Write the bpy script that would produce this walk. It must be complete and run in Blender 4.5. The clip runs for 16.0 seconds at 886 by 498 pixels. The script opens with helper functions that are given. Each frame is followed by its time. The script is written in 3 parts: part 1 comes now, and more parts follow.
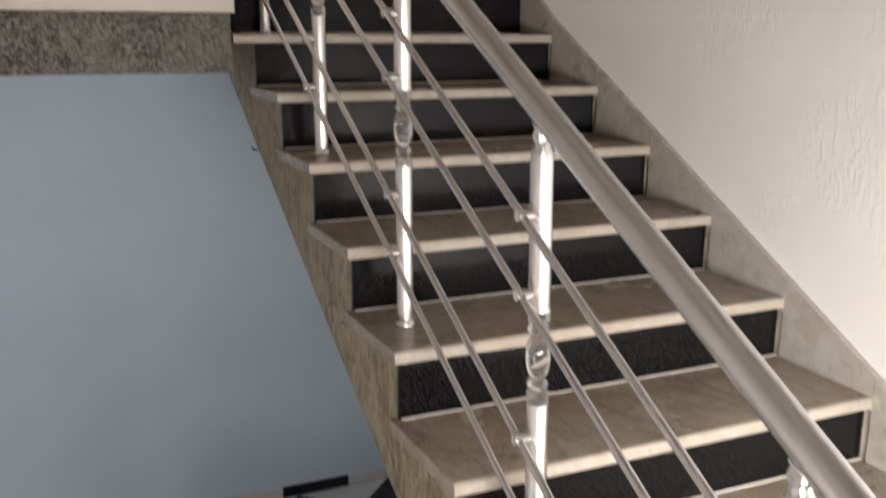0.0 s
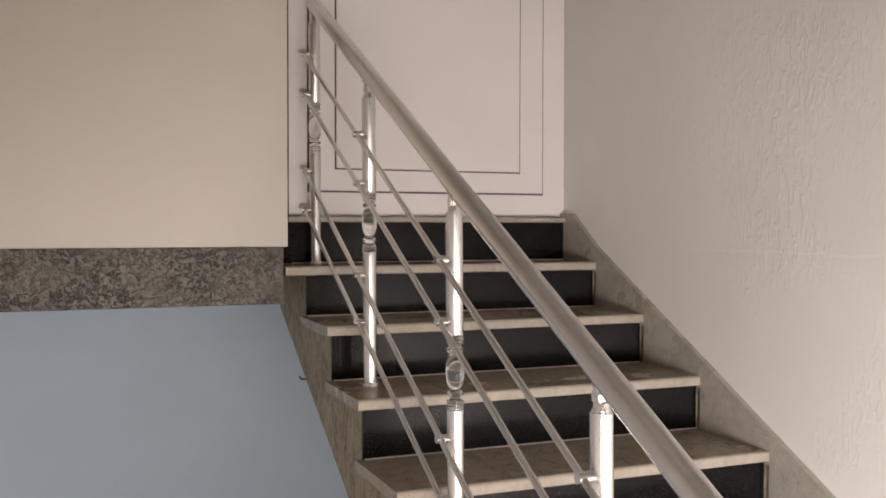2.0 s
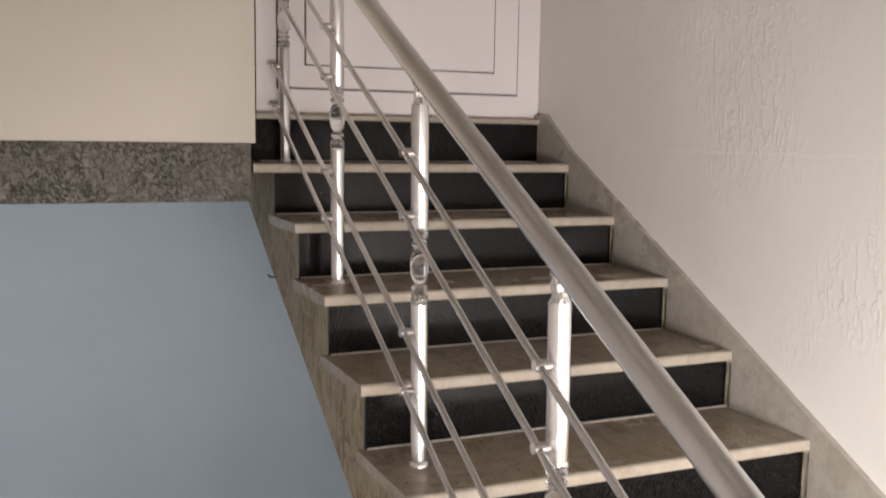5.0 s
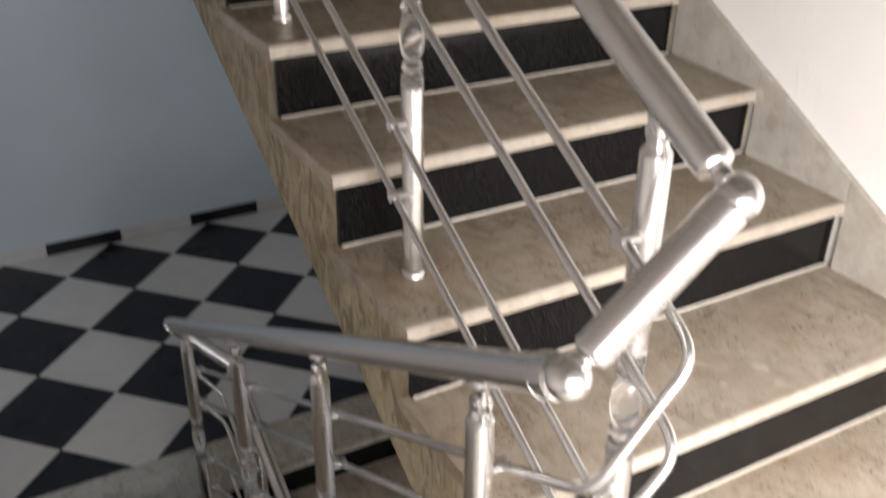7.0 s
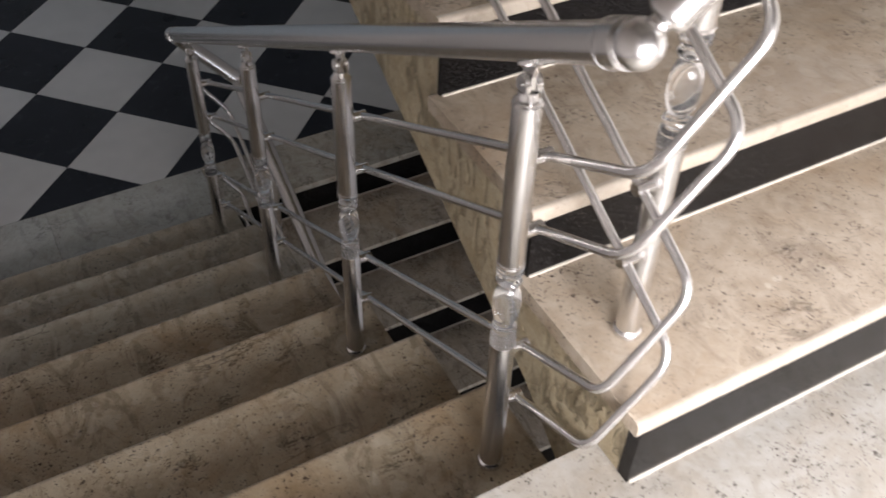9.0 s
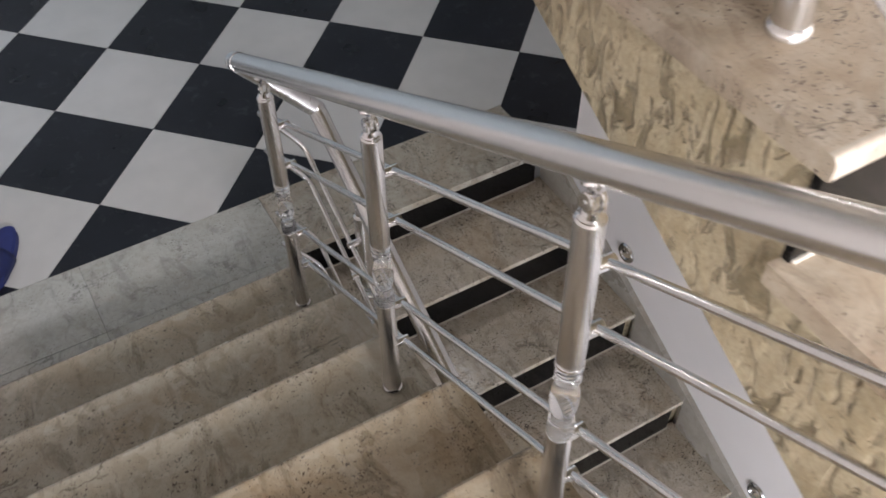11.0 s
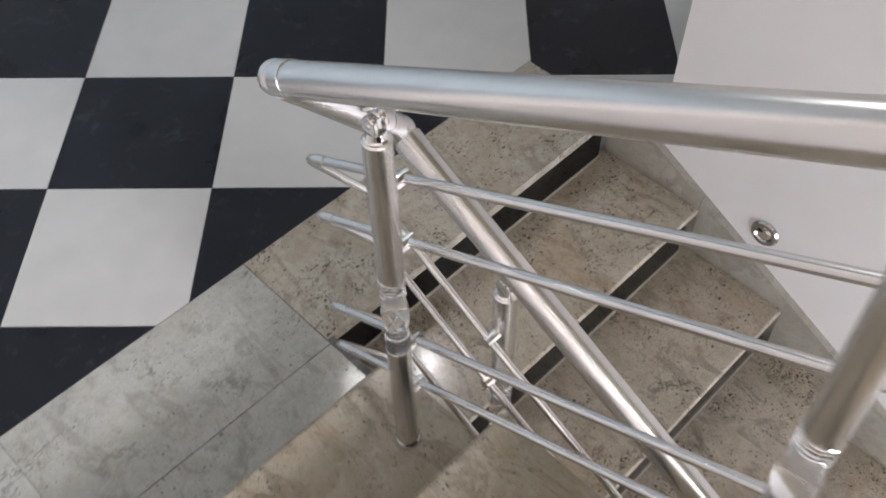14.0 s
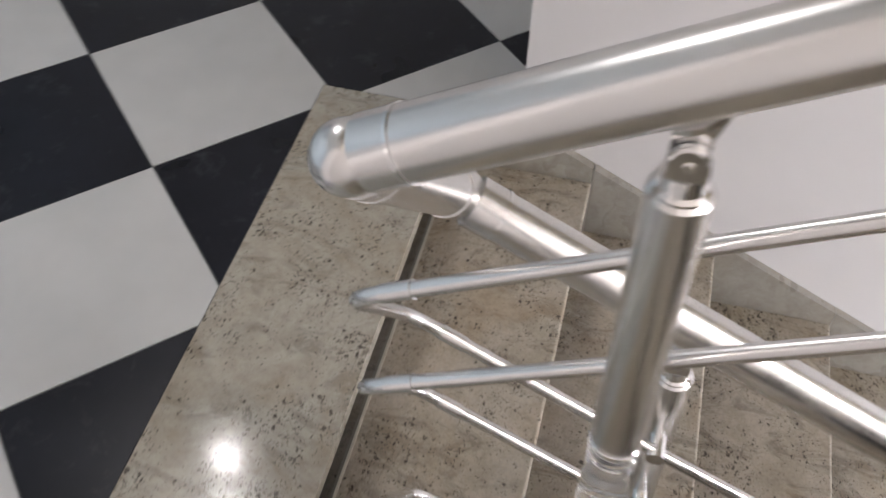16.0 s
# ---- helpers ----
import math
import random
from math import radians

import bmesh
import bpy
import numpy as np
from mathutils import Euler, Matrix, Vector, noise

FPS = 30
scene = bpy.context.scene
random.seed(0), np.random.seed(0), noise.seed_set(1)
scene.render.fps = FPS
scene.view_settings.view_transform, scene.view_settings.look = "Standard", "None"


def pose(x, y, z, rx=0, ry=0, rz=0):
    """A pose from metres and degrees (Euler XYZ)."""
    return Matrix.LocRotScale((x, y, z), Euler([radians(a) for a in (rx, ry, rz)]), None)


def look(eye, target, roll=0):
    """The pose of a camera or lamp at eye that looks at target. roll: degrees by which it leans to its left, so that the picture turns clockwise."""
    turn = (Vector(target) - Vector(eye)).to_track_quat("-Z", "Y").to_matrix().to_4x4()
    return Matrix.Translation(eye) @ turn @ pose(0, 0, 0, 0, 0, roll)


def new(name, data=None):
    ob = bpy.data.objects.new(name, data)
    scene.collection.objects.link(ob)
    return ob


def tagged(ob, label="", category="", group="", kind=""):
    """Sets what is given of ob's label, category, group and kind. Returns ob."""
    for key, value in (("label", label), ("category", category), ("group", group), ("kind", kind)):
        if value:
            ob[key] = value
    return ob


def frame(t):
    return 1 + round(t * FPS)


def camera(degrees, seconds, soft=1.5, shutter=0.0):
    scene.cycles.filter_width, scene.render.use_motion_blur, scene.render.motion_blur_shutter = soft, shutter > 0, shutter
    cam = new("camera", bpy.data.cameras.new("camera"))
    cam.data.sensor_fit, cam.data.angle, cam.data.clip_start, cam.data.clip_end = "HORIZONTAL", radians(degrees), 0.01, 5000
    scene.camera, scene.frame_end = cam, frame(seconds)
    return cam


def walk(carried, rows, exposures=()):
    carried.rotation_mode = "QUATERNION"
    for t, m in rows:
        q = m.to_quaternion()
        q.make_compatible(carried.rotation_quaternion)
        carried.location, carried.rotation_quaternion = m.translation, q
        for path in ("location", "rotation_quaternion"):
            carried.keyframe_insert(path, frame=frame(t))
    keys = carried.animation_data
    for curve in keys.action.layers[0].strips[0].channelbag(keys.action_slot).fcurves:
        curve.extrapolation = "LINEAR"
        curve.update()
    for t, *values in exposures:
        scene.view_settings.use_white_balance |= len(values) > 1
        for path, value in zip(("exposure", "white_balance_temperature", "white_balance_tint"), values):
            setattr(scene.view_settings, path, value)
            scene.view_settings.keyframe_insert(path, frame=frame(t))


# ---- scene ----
FOV = 50.08
cam = camera(FOV, 16.0, 1.6, 0.6)
walk(cam, [
    (0.0, pose(-0.733, -0.598, 1.565, 76.66, -0.42, -24.36)),
    (0.5, pose(-0.753, -0.580, 1.615, 81.02, -0.22, -23.56)),
    (1.0, pose(-0.747, -0.579, 1.637, 84.21, -0.36, -22.82)),
    (1.5, pose(-0.740, -0.572, 1.645, 86.98, -0.02, -22.43)),
    (2.0, pose(-0.761, -0.570, 1.671, 88.52, -0.10, -22.21)),
    (2.5, pose(-0.744, -0.577, 1.666, 88.85, -0.15, -21.64)),
    (3.0, pose(-0.762, -0.561, 1.673, 88.08, -0.33, -21.83)),
    (5.5, pose(-0.704, -0.567, 1.592, 80.08, -0.99, -23.96)),
    (6.0, pose(-0.689, -0.582, 1.549, 75.35, -0.70, -24.79)),
    (6.5, pose(-0.662, -0.602, 1.507, 68.81, 0.33, -26.51)),
    (7.0, pose(-0.648, -0.609, 1.452, 61.05, -1.20, -29.30)),
    (7.5, pose(-0.649, -0.623, 1.417, 55.39, -1.99, -30.21)),
    (8.0, pose(-0.650, -0.614, 1.372, 48.72, -1.87, -30.66)),
    (8.5, pose(-0.662, -0.601, 1.352, 45.48, -1.88, -31.17)),
    (9.0, pose(-0.684, -0.554, 1.329, 45.54, -2.13, -28.89)),
    (9.5, pose(-0.694, -0.408, 1.282, 44.90, -1.60, -26.15)),
    (9.7, pose(-0.653, -0.302, 1.254, 44.43, -0.48, -25.30)),
    (11.8, pose(-0.615, 0.557, 0.948, 39.68, -0.34, -34.09)),
    (12.0, pose(-0.613, 0.629, 0.902, 39.42, -0.47, -34.99)),
    (12.5, pose(-0.641, 0.818, 0.802, 39.93, 0.48, -39.01)),
    (13.0, pose(-0.611, 1.027, 0.668, 39.32, 1.33, -38.35)),
    (13.5, pose(-0.584, 1.198, 0.584, 37.31, 0.44, -38.19)),
    (14.0, pose(-0.617, 1.394, 0.466, 38.20, 0.31, -45.15)),
    (14.5, pose(-0.596, 1.570, 0.349, 38.70, -0.34, -46.57)),
    (15.0, pose(-0.564, 1.724, 0.260, 36.15, -1.46, -51.25)),
    (15.5, pose(-0.560, 1.917, 0.154, 39.07, -0.87, -65.10)),
    (16.0, pose(-0.493, 2.085, 0.021, 40.56, -0.96, -75.78)),
], exposures=[
    (0.0, -1.52, 6550, 14), (1.0, -1.6, 6700, 16), (2.5, -1.48, 6850, 17), (5.5, -1.5, 6650, 15), (6.5, -1.65, 6600, 15), (7.0, -1.84, 6520, 14.5), (8.5, -2.18, 6400, 16.5), (9.7, -2.02, 6350, 16), (11.8, -0.22, 6300, 14.5), (13.5, -0.16, 6280, 14), (16.0, -0.16, 6420, 15),
])

# ---- light ----
world = bpy.data.worlds.new("sky")
scene.world = world
world.use_nodes = True
wn = world.node_tree
sky = wn.nodes.new("ShaderNodeTexSky")
sky.sky_type = "NISHITA"
sky.sun_disc = False
sky.sun_elevation, sky.sun_rotation = radians(40), radians(200)
wn.nodes["Background"].inputs["Strength"].default_value = 0.1
wn.links.new(sky.outputs[0], wn.nodes["Background"].inputs["Color"])


def area_light(name, m, energy, colour, sx, sy, shape="RECTANGLE", spread=180):
    data = bpy.data.lights.new(name, "AREA")
    data.spread = radians(spread)
    data.energy, data.color, data.shape, data.size, data.size_y = energy, colour, shape, sx, sy
    ob = new(name, data)
    ob.matrix_world = m
    return ob


# daylight of the landing window, behind the start of the walk
area_light("window_light", look((-0.1, -1.27, 0.76), (0.6, -0.15, 0.05)), 330, (1.0, 0.985, 0.975), 1.3, 0.62, spread=155)
# unseen fill added over the landing below, cool like daylight
area_light("lower_fill_light", look((0.1, -1.27, -1.75), (0.7, 1.5, -1.6)), 158, (0.90, 0.94, 1.0), 1.3, 1.1)
# cool fill added at the unseen left end of the hall
area_light("hall_fill_light", look((-2.68, 4.2, 0.3), (0.8, 4.4, 0.0)), 21, (0.88, 0.94, 1.0), 1.0, 1.3)
# three ceiling downlights of the hall
DOWNLIGHTS = ((0.94, 3.58), (1.41, 3.57), (1.14, 3.46))
for lx, ly in DOWNLIGHTS:
    area_light("downlight_lamp", look((lx, ly, 1.375), (lx, ly, 0)), 3.8, (1.0, 0.98, 0.94), 0.058, 0.058, "DISK")


# ---- materials ----
def material(name, rough=0.5, metal=0.0, colour=(0.5, 0.5, 0.5), spec=0.5):
    m = bpy.data.materials.new(name)
    m.use_nodes = True
    b = m.node_tree.nodes["Principled BSDF"]
    b.inputs["Base Color"].default_value = (*colour, 1)
    b.inputs["Roughness"].default_value = rough
    b.inputs["Metallic"].default_value = metal
    b.inputs["Specular IOR Level"].default_value = spec
    return m, m.node_tree, b


def coords(nt, scale=(1, 1, 1), random_shift=False):
    tc = nt.nodes.new("ShaderNodeTexCoord")
    mp = nt.nodes.new("ShaderNodeMapping")
    mp.inputs["Scale"].default_value = scale
    nt.links.new(tc.outputs["Object"], mp.inputs["Vector"])
    if random_shift:
        oi = nt.nodes.new("ShaderNodeObjectInfo")
        mu = nt.nodes.new("ShaderNodeMath")
        mu.operation = "MULTIPLY"
        mu.inputs[1].default_value = 37.0
        nt.links.new(oi.outputs["Random"], mu.inputs[0])
        nt.links.new(mu.outputs[0], mp.inputs["Location"])
    return mp.outputs[0]


def noise_tex(nt, vec, scale, detail=4.0, rough=0.6, distort=0.0):
    n = nt.nodes.new("ShaderNodeTexNoise")
    n.inputs["Scale"].default_value = scale
    n.inputs["Detail"].default_value = detail
    n.inputs["Roughness"].default_value = rough
    n.inputs["Distortion"].default_value = distort
    nt.links.new(vec, n.inputs["Vector"])
    return n.outputs["Fac"]


def ramp(nt, fac, stops):
    r = nt.nodes.new("ShaderNodeValToRGB")
    e = r.color_ramp.elements
    while len(e) < len(stops):
        e.new(0.5)
    for el, (p, c) in zip(e, stops):
        el.position = p
        el.color = (*c, 1) if len(c) == 3 else c
    nt.links.new(fac, r.inputs[0])
    return r.outputs[0]


def mix(nt, fac, a, b, mode="MIX"):
    n = nt.nodes.new("ShaderNodeMix")
    n.data_type, n.blend_type = "RGBA", mode
    if isinstance(fac, float):
        n.inputs[0].default_value = fac
    else:
        nt.links.new(fac, n.inputs[0])
    for k, v in ((6, a), (7, b)):
        if isinstance(v, tuple):
            n.inputs[k].default_value = (*v, 1)
        else:
            nt.links.new(v, n.inputs[k])
    return n.outputs[2]


def bump(nt, b, height, strength, distance):
    n = nt.nodes.new("ShaderNodeBump")
    n.inputs["Strength"].default_value = strength
    n.inputs["Distance"].default_value = distance
    nt.links.new(height, n.inputs["Height"])
    nt.links.new(n.outputs[0], b.inputs["Normal"])


def granite(name, light, mid, dark, spot, rough, shift=True, dot=0.16, cloud=0.5, stainy=0.5):
    """Polished granite: clouds, soft veins, stains, hairline cracks and dark grains."""
    m, nt, b = material(name, rough)
    v = coords(nt, (1, 1, 1), shift)
    clouds = noise_tex(nt, v, 5.0, 6, 0.65, 0.8)
    col = ramp(nt, clouds, [(0.32, mid), (0.5, light), (0.68, mid)])
    vein = noise_tex(nt, coords(nt, (1.7, 0.7, 1.2), shift), 7.0, 8, 0.68, 1.4)
    veinmask = ramp(nt, vein, [(0.52, (0, 0, 0)), (0.62, (cloud,) * 3), (0.70, (0, 0, 0))])
    col = mix(nt, veinmask, col, dark)
    crack = noise_tex(nt, coords(nt, (1.0, 2.6, 1.0), shift), 2.2, 7, 0.62, 0.5)
    line = ramp(nt, crack, [(0.487, (0, 0, 0)), (0.5, (1, 1, 1)), (0.513, (0, 0, 0))])
    where = ramp(nt, noise_tex(nt, v, 4.5, 2), [(0.53, (0, 0, 0)), (0.64, (min(1, cloud * 1.6),) * 3)])
    col = mix(nt, mix(nt, 1.0, line, where, "MULTIPLY"), col, tuple(c * 0.6 for c in dark))
    stain = ramp(nt, noise_tex(nt, v, 3.4, 6, 0.65, 1.0), [(0.48, (0, 0, 0)), (0.64, (stainy,) * 3)])
    col = mix(nt, stain, col, tuple(c * k for c, k in zip(mid, (0.92, 0.80, 0.66))))
    mott = noise_tex(nt, v, 24.0, 5, 0.7, 0.6)
    col = mix(nt, 0.4, col, ramp(nt, mott, [(0.36, (0.66, 0.62, 0.56)), (0.58, (1, 1, 1))]), "MULTIPLY")
    grain = noise_tex(nt, v, 130.0, 3, 0.6)
    col = mix(nt, 0.28, col, ramp(nt, grain, [(0.3, dark), (0.6, light)]), "MULTIPLY")
    # dark mineral grains, each cell of its own size
    wob = nt.nodes.new("ShaderNodeVectorMath")
    wob.operation = "MULTIPLY_ADD"
    nz = nt.nodes.new("ShaderNodeTexNoise")
    nz.inputs["Scale"].default_value = 150.0
    nt.links.new(v, nz.inputs["Vector"])
    nt.links.new(nz.outputs["Color"], wob.inputs[0])
    wob.inputs[1].default_value = (0.016, 0.016, 0.016)
    nt.links.new(v, wob.inputs[2])
    stretch = nt.nodes.new("ShaderNodeMapping")
    stretch.inputs["Rotation"].default_value = (0, 0, radians(28))
    stretch.inputs["Scale"].default_value = (1.0, 1.7, 1.2)
    nt.links.new(wob.outputs[0], stretch.inputs["Vector"])
    crowd = ramp(nt, noise_tex(nt, v, 9.0, 3, 0.6), [(0.34, (0.35,) * 3), (0.62, (1.25,) * 3)])
    for scale, size, floor_cut in ((62.0, dot * 1.05, 0.45), (105.0, dot * 1.25, 0.34), (190.0, dot * 1.2, 0.55)):
        vo = nt.nodes.new("ShaderNodeTexVoronoi")
        vo.inputs["Scale"].default_value = scale
        nt.links.new(stretch.outputs[0], vo.inputs["Vector"])
        sep = nt.nodes.new("ShaderNodeSeparateColor")
        nt.links.new(vo.outputs["Color"], sep.inputs[0])
        lim = nt.nodes.new("ShaderNodeMapRange")
        lim.inputs[1].default_value, lim.inputs[2].default_value = floor_cut, 1.0
        lim.inputs[3].default_value, lim.inputs[4].default_value = 0.0, size * 1.6
        nt.links.new(sep.outputs[0], lim.inputs[0])
        reach = nt.nodes.new("ShaderNodeMath")
        reach.operation = "MULTIPLY"
        nt.links.new(lim.outputs[0], reach.inputs[0])
        nt.links.new(crowd, reach.inputs[1])
        less = nt.nodes.new("ShaderNodeMath")
        less.operation = "LESS_THAN"
        nt.links.new(vo.outputs["Distance"], less.inputs[0])
        nt.links.new(reach.outputs[0], less.inputs[1])
        soft_dot = nt.nodes.new("ShaderNodeMath")
        soft_dot.operation = "MULTIPLY"
        nt.links.new(less.outputs[0], soft_dot.inputs[0])
        soft_dot.inputs[1].default_value = 0.8
        col = mix(nt, soft_dot.outputs[0], col, spot)
    nt.links.new(col, b.inputs["Base Color"])
    rg = ramp(nt, noise_tex(nt, v, 3.0, 4), [(0.3, (rough * 0.7,) * 3), (0.7, (rough * 1.5,) * 3)])
    nt.links.new(rg, b.inputs["Roughness"])
    bump(nt, b, grain, 0.04, 0.001)
    return m


GRANITE = granite("beige_granite", (0.505, 0.44, 0.355), (0.415, 0.347, 0.268), (0.25, 0.205, 0.16), (0.05, 0.036, 0.032), 0.20, dot=0.15, stainy=0.4)
# brown stains belong to the stone; the darker, warmer base holds dim light
GRANITE_WARM_SHADE = granite("ochre_shaded_granite", (0.455, 0.393, 0.298), (0.365, 0.298, 0.21), (0.165, 0.125, 0.08), (0.035, 0.022, 0.016), 0.24, dot=0.17, cloud=0.6, stainy=0.75)
GRANITE_DULL = granite("dull_granite", (0.45, 0.415, 0.342), (0.375, 0.332, 0.26), (0.18, 0.15, 0.11), (0.04, 0.03, 0.024), 0.22, dot=0.165, cloud=0.6, stainy=0.4)
GRANITE_LOW = granite("grey_beige_granite", (0.66, 0.605, 0.52), (0.56, 0.50, 0.41), (0.20, 0.17, 0.13), (0.04, 0.03, 0.026), 0.15, dot=0.19, cloud=0.5, stainy=0.5)
GRANITE_GREY = granite("grey_granite", (0.55, 0.56, 0.53), (0.465, 0.472, 0.437), (0.27, 0.275, 0.255), (0.08, 0.07, 0.06), 0.11, dot=0.13, cloud=0.5, stainy=0.2)
GRANITE_BORDER = granite("border_granite", (0.55, 0.52, 0.455), (0.47, 0.43, 0.36), (0.22, 0.195, 0.16), (0.045, 0.037, 0.03), 0.12, dot=0.20, cloud=0.5, stainy=0.35)
PALE = granite("pale_granite", (0.395, 0.383, 0.35), (0.34, 0.322, 0.286), (0.27, 0.245, 0.205), (0.05, 0.04, 0.036), 0.18, dot=0.17, cloud=0.35, stainy=0.45)
SKIRTING = granite("skirting_granite", (0.47, 0.445, 0.395), (0.42, 0.39, 0.335), (0.32, 0.295, 0.25), (0.16, 0.13, 0.10), 0.3, dot=0.05, cloud=0.25, stainy=0.2)
NOSING = granite("nosing_granite", (0.49, 0.44, 0.37), (0.43, 0.38, 0.31), (0.33, 0.285, 0.235), (0.10, 0.08, 0.07), 0.35, dot=0.08, cloud=0.25, stainy=0.3)

# rough stone cladding of the stringers; slab edge copy greyed and darkened for shade
def rough_stone(name, deep, mid, light, tan, vein, scale, dent, tall=0.5):
    """Split stone face with short chisel-like dents and pale raised chips."""
    m, nt, b = material(name, 0.5)
    v = coords(nt)
    v2 = coords(nt, (1, 1.25, tall))
    big = noise_tex(nt, v, 13.0, 6, 0.65, 0.6)
    col = ramp(nt, big, [(0.30, mid), (0.46, light), (0.60, tan), (0.74, light)])
    chips = noise_tex(nt, v2, scale, 4, 0.55, 1.1)
    edge = ramp(nt, chips, [(0.50, (0, 0, 0)), (0.58, (dent,) * 3)])
    gate = ramp(nt, noise_tex(nt, v, 8.0, 3), [(0.36, (0.3, 0.3, 0.3)), (0.56, (1, 1, 1))])
    dents = mix(nt, 1.0, edge, gate, "MULTIPLY")
    col = mix(nt, dents, col, deep)
    chip_light = ramp(nt, noise_tex(nt, v2, scale * 1.4, 3, 0.5, 0.8), [(0.60, (0, 0, 0)), (0.68, (0.5, 0.5, 0.5))])
    col = mix(nt, chip_light, col, tuple(min(1, c * 1.25) for c in light))
    fine = noise_tex(nt, v, 170.0, 3)
    col = mix(nt, 0.4, col, ramp(nt, fine, [(0.3, (0.45, 0.43, 0.38)), (0.65, (1, 1, 1))]), "MULTIPLY")
    dark_grain = ramp(nt, noise_tex(nt, v, 75.0, 3, 0.6), [(0.60, (0, 0, 0)), (0.68, (0.6, 0.6, 0.6))])
    col = mix(nt, dark_grain, col, vein)
    nt.links.new(col, b.inputs["Base Color"])
    h = nt.nodes.new("ShaderNodeMath")
    h.operation = "SUBTRACT"
    nt.links.new(big, h.inputs[0])
    nt.links.new(dents, h.inputs[1])
    bump(nt, b, h.outputs[0], 0.8, 0.008)
    return m


ROUGH = rough_stone("rough_stone", (0.17, 0.135, 0.078), (0.33, 0.272, 0.175), (0.41, 0.345, 0.232), (0.34, 0.275, 0.17), (0.11, 0.085, 0.048), 27.0, 0.9)
ROUGH_SHADED = rough_stone("rough_stone_shaded", (0.036, 0.031, 0.023), (0.10, 0.088, 0.068), (0.155, 0.137, 0.11), (0.10, 0.086, 0.064), (0.045, 0.04, 0.031), 72.0, 0.9, 1.05)

# near-black granite of the risers
BLACK_GRANITE, nt, b = material("black_granite", 0.2, 0.0, (0.01, 0.01, 0.01), 0.2)
v = coords(nt, (1, 1, 1), True)
col = ramp(nt, noise_tex(nt, v, 260.0, 4, 0.7), [(0.38, (0.002, 0.002, 0.0025)), (0.54, (0.007, 0.0066, 0.0065)), (0.61, (0.017, 0.016, 0.0155)), (0.71, (0.05, 0.046, 0.045))])
nt.links.new(col, b.inputs["Base Color"])
nt.links.new(ramp(nt, noise_tex(nt, v, 6.0, 4), [(0.3, (0.09,) * 3), (0.7, (0.17,) * 3)]), b.inputs["Roughness"])


def plaster(name, colour, strength, dist, scale, lap=None):
    """Painted wall with a trowelled relief, streaks mostly upright."""
    m, nt, b = material(name, 0.55)
    v = coords(nt, (1.0, 1.0, 0.36))
    worm = noise_tex(nt, v, scale, 3, 0.5, 1.2)
    h = ramp(nt, worm, [(0.50, (0, 0, 0)), (0.60, (1, 1, 1)), (0.72, (0.4, 0.4, 0.4))])
    fine = noise_tex(nt, coords(nt), 180.0, 3)
    tone = noise_tex(nt, coords(nt), 1.3, 4)
    dark = tuple(c * 0.93 for c in colour)
    nt.links.new(ramp(nt, tone, [(0.35, dark), (0.65, colour)]), b.inputs["Base Color"])
    gate = ramp(nt, noise_tex(nt, coords(nt), 2.3, 3), [(0.40, (0.12, 0.12, 0.12)), (0.60, (1, 1, 1))])
    relief = mix(nt, 0.12, mix(nt, 1.0, h, gate, "MULTIPLY"), fine)
    if lap is not None:
        # ragged lap between two days' work of plaster
        sep = nt.nodes.new("ShaderNodeSeparateXYZ")
        nt.links.new(coords(nt), sep.inputs[0])
        wave = nt.nodes.new("ShaderNodeMath")
        wave.operation = "MULTIPLY_ADD"
        nt.links.new(noise_tex(nt, coords(nt), 9.0, 4), wave.inputs[0])
        wave.inputs[1].default_value = 0.03
        nt.links.new(sep.outputs[2], wave.inputs[2])
        step = nt.nodes.new("ShaderNodeMapRange")
        step.inputs[1].default_value, step.inputs[2].default_value = lap + 0.012, lap + 0.018
        nt.links.new(wave.outputs[0], step.inputs[0])
        relief = mix(nt, 0.3, relief, step.outputs[0])
    bump(nt, b, relief, strength, dist)
    return m


PLASTER = plaster("white_plaster", (0.77, 0.743, 0.70), 0.34, 0.0042, 44, 1.592)
CREAM = plaster("cream_paint", (0.58, 0.53, 0.45), 0.08, 0.003, 14)
SMOOTH = plaster("white_wall_paint", (0.80, 0.765, 0.745), 0.06, 0.003, 12)
# the far hall wall's cool daylight is put into this pale blue
COOL_WALL = plaster("daylight_tinted_paint", (0.56, 0.655, 0.718), 0.08, 0.003, 9)
CEIL = plaster("ceiling_paint", (0.78, 0.77, 0.74), 0.05, 0.003, 12)


def plain(name, colour, rough, metal=0.0, var=0.08, scale=40.0, bumps=0.0, rscale=7.0):
    m, nt, b = material(name, rough, metal)
    v = coords(nt, (1, 1, 1), True)
    n = noise_tex(nt, v, scale, 5)
    lo = tuple(c * (1 - var) for c in colour)
    hi = tuple(min(1, c * (1 + var)) for c in colour)
    nt.links.new(ramp(nt, n, [(0.3, lo), (0.7, hi)]), b.inputs["Base Color"])
    nt.links.new(ramp(nt, noise_tex(nt, v, rscale, 5), [(0.3, (rough * 0.9,) * 3), (0.7, (min(1, rough * 1.15),) * 3)]), b.inputs["Roughness"])
    if bumps:
        bump(nt, b, n, bumps, 0.002)
    return m


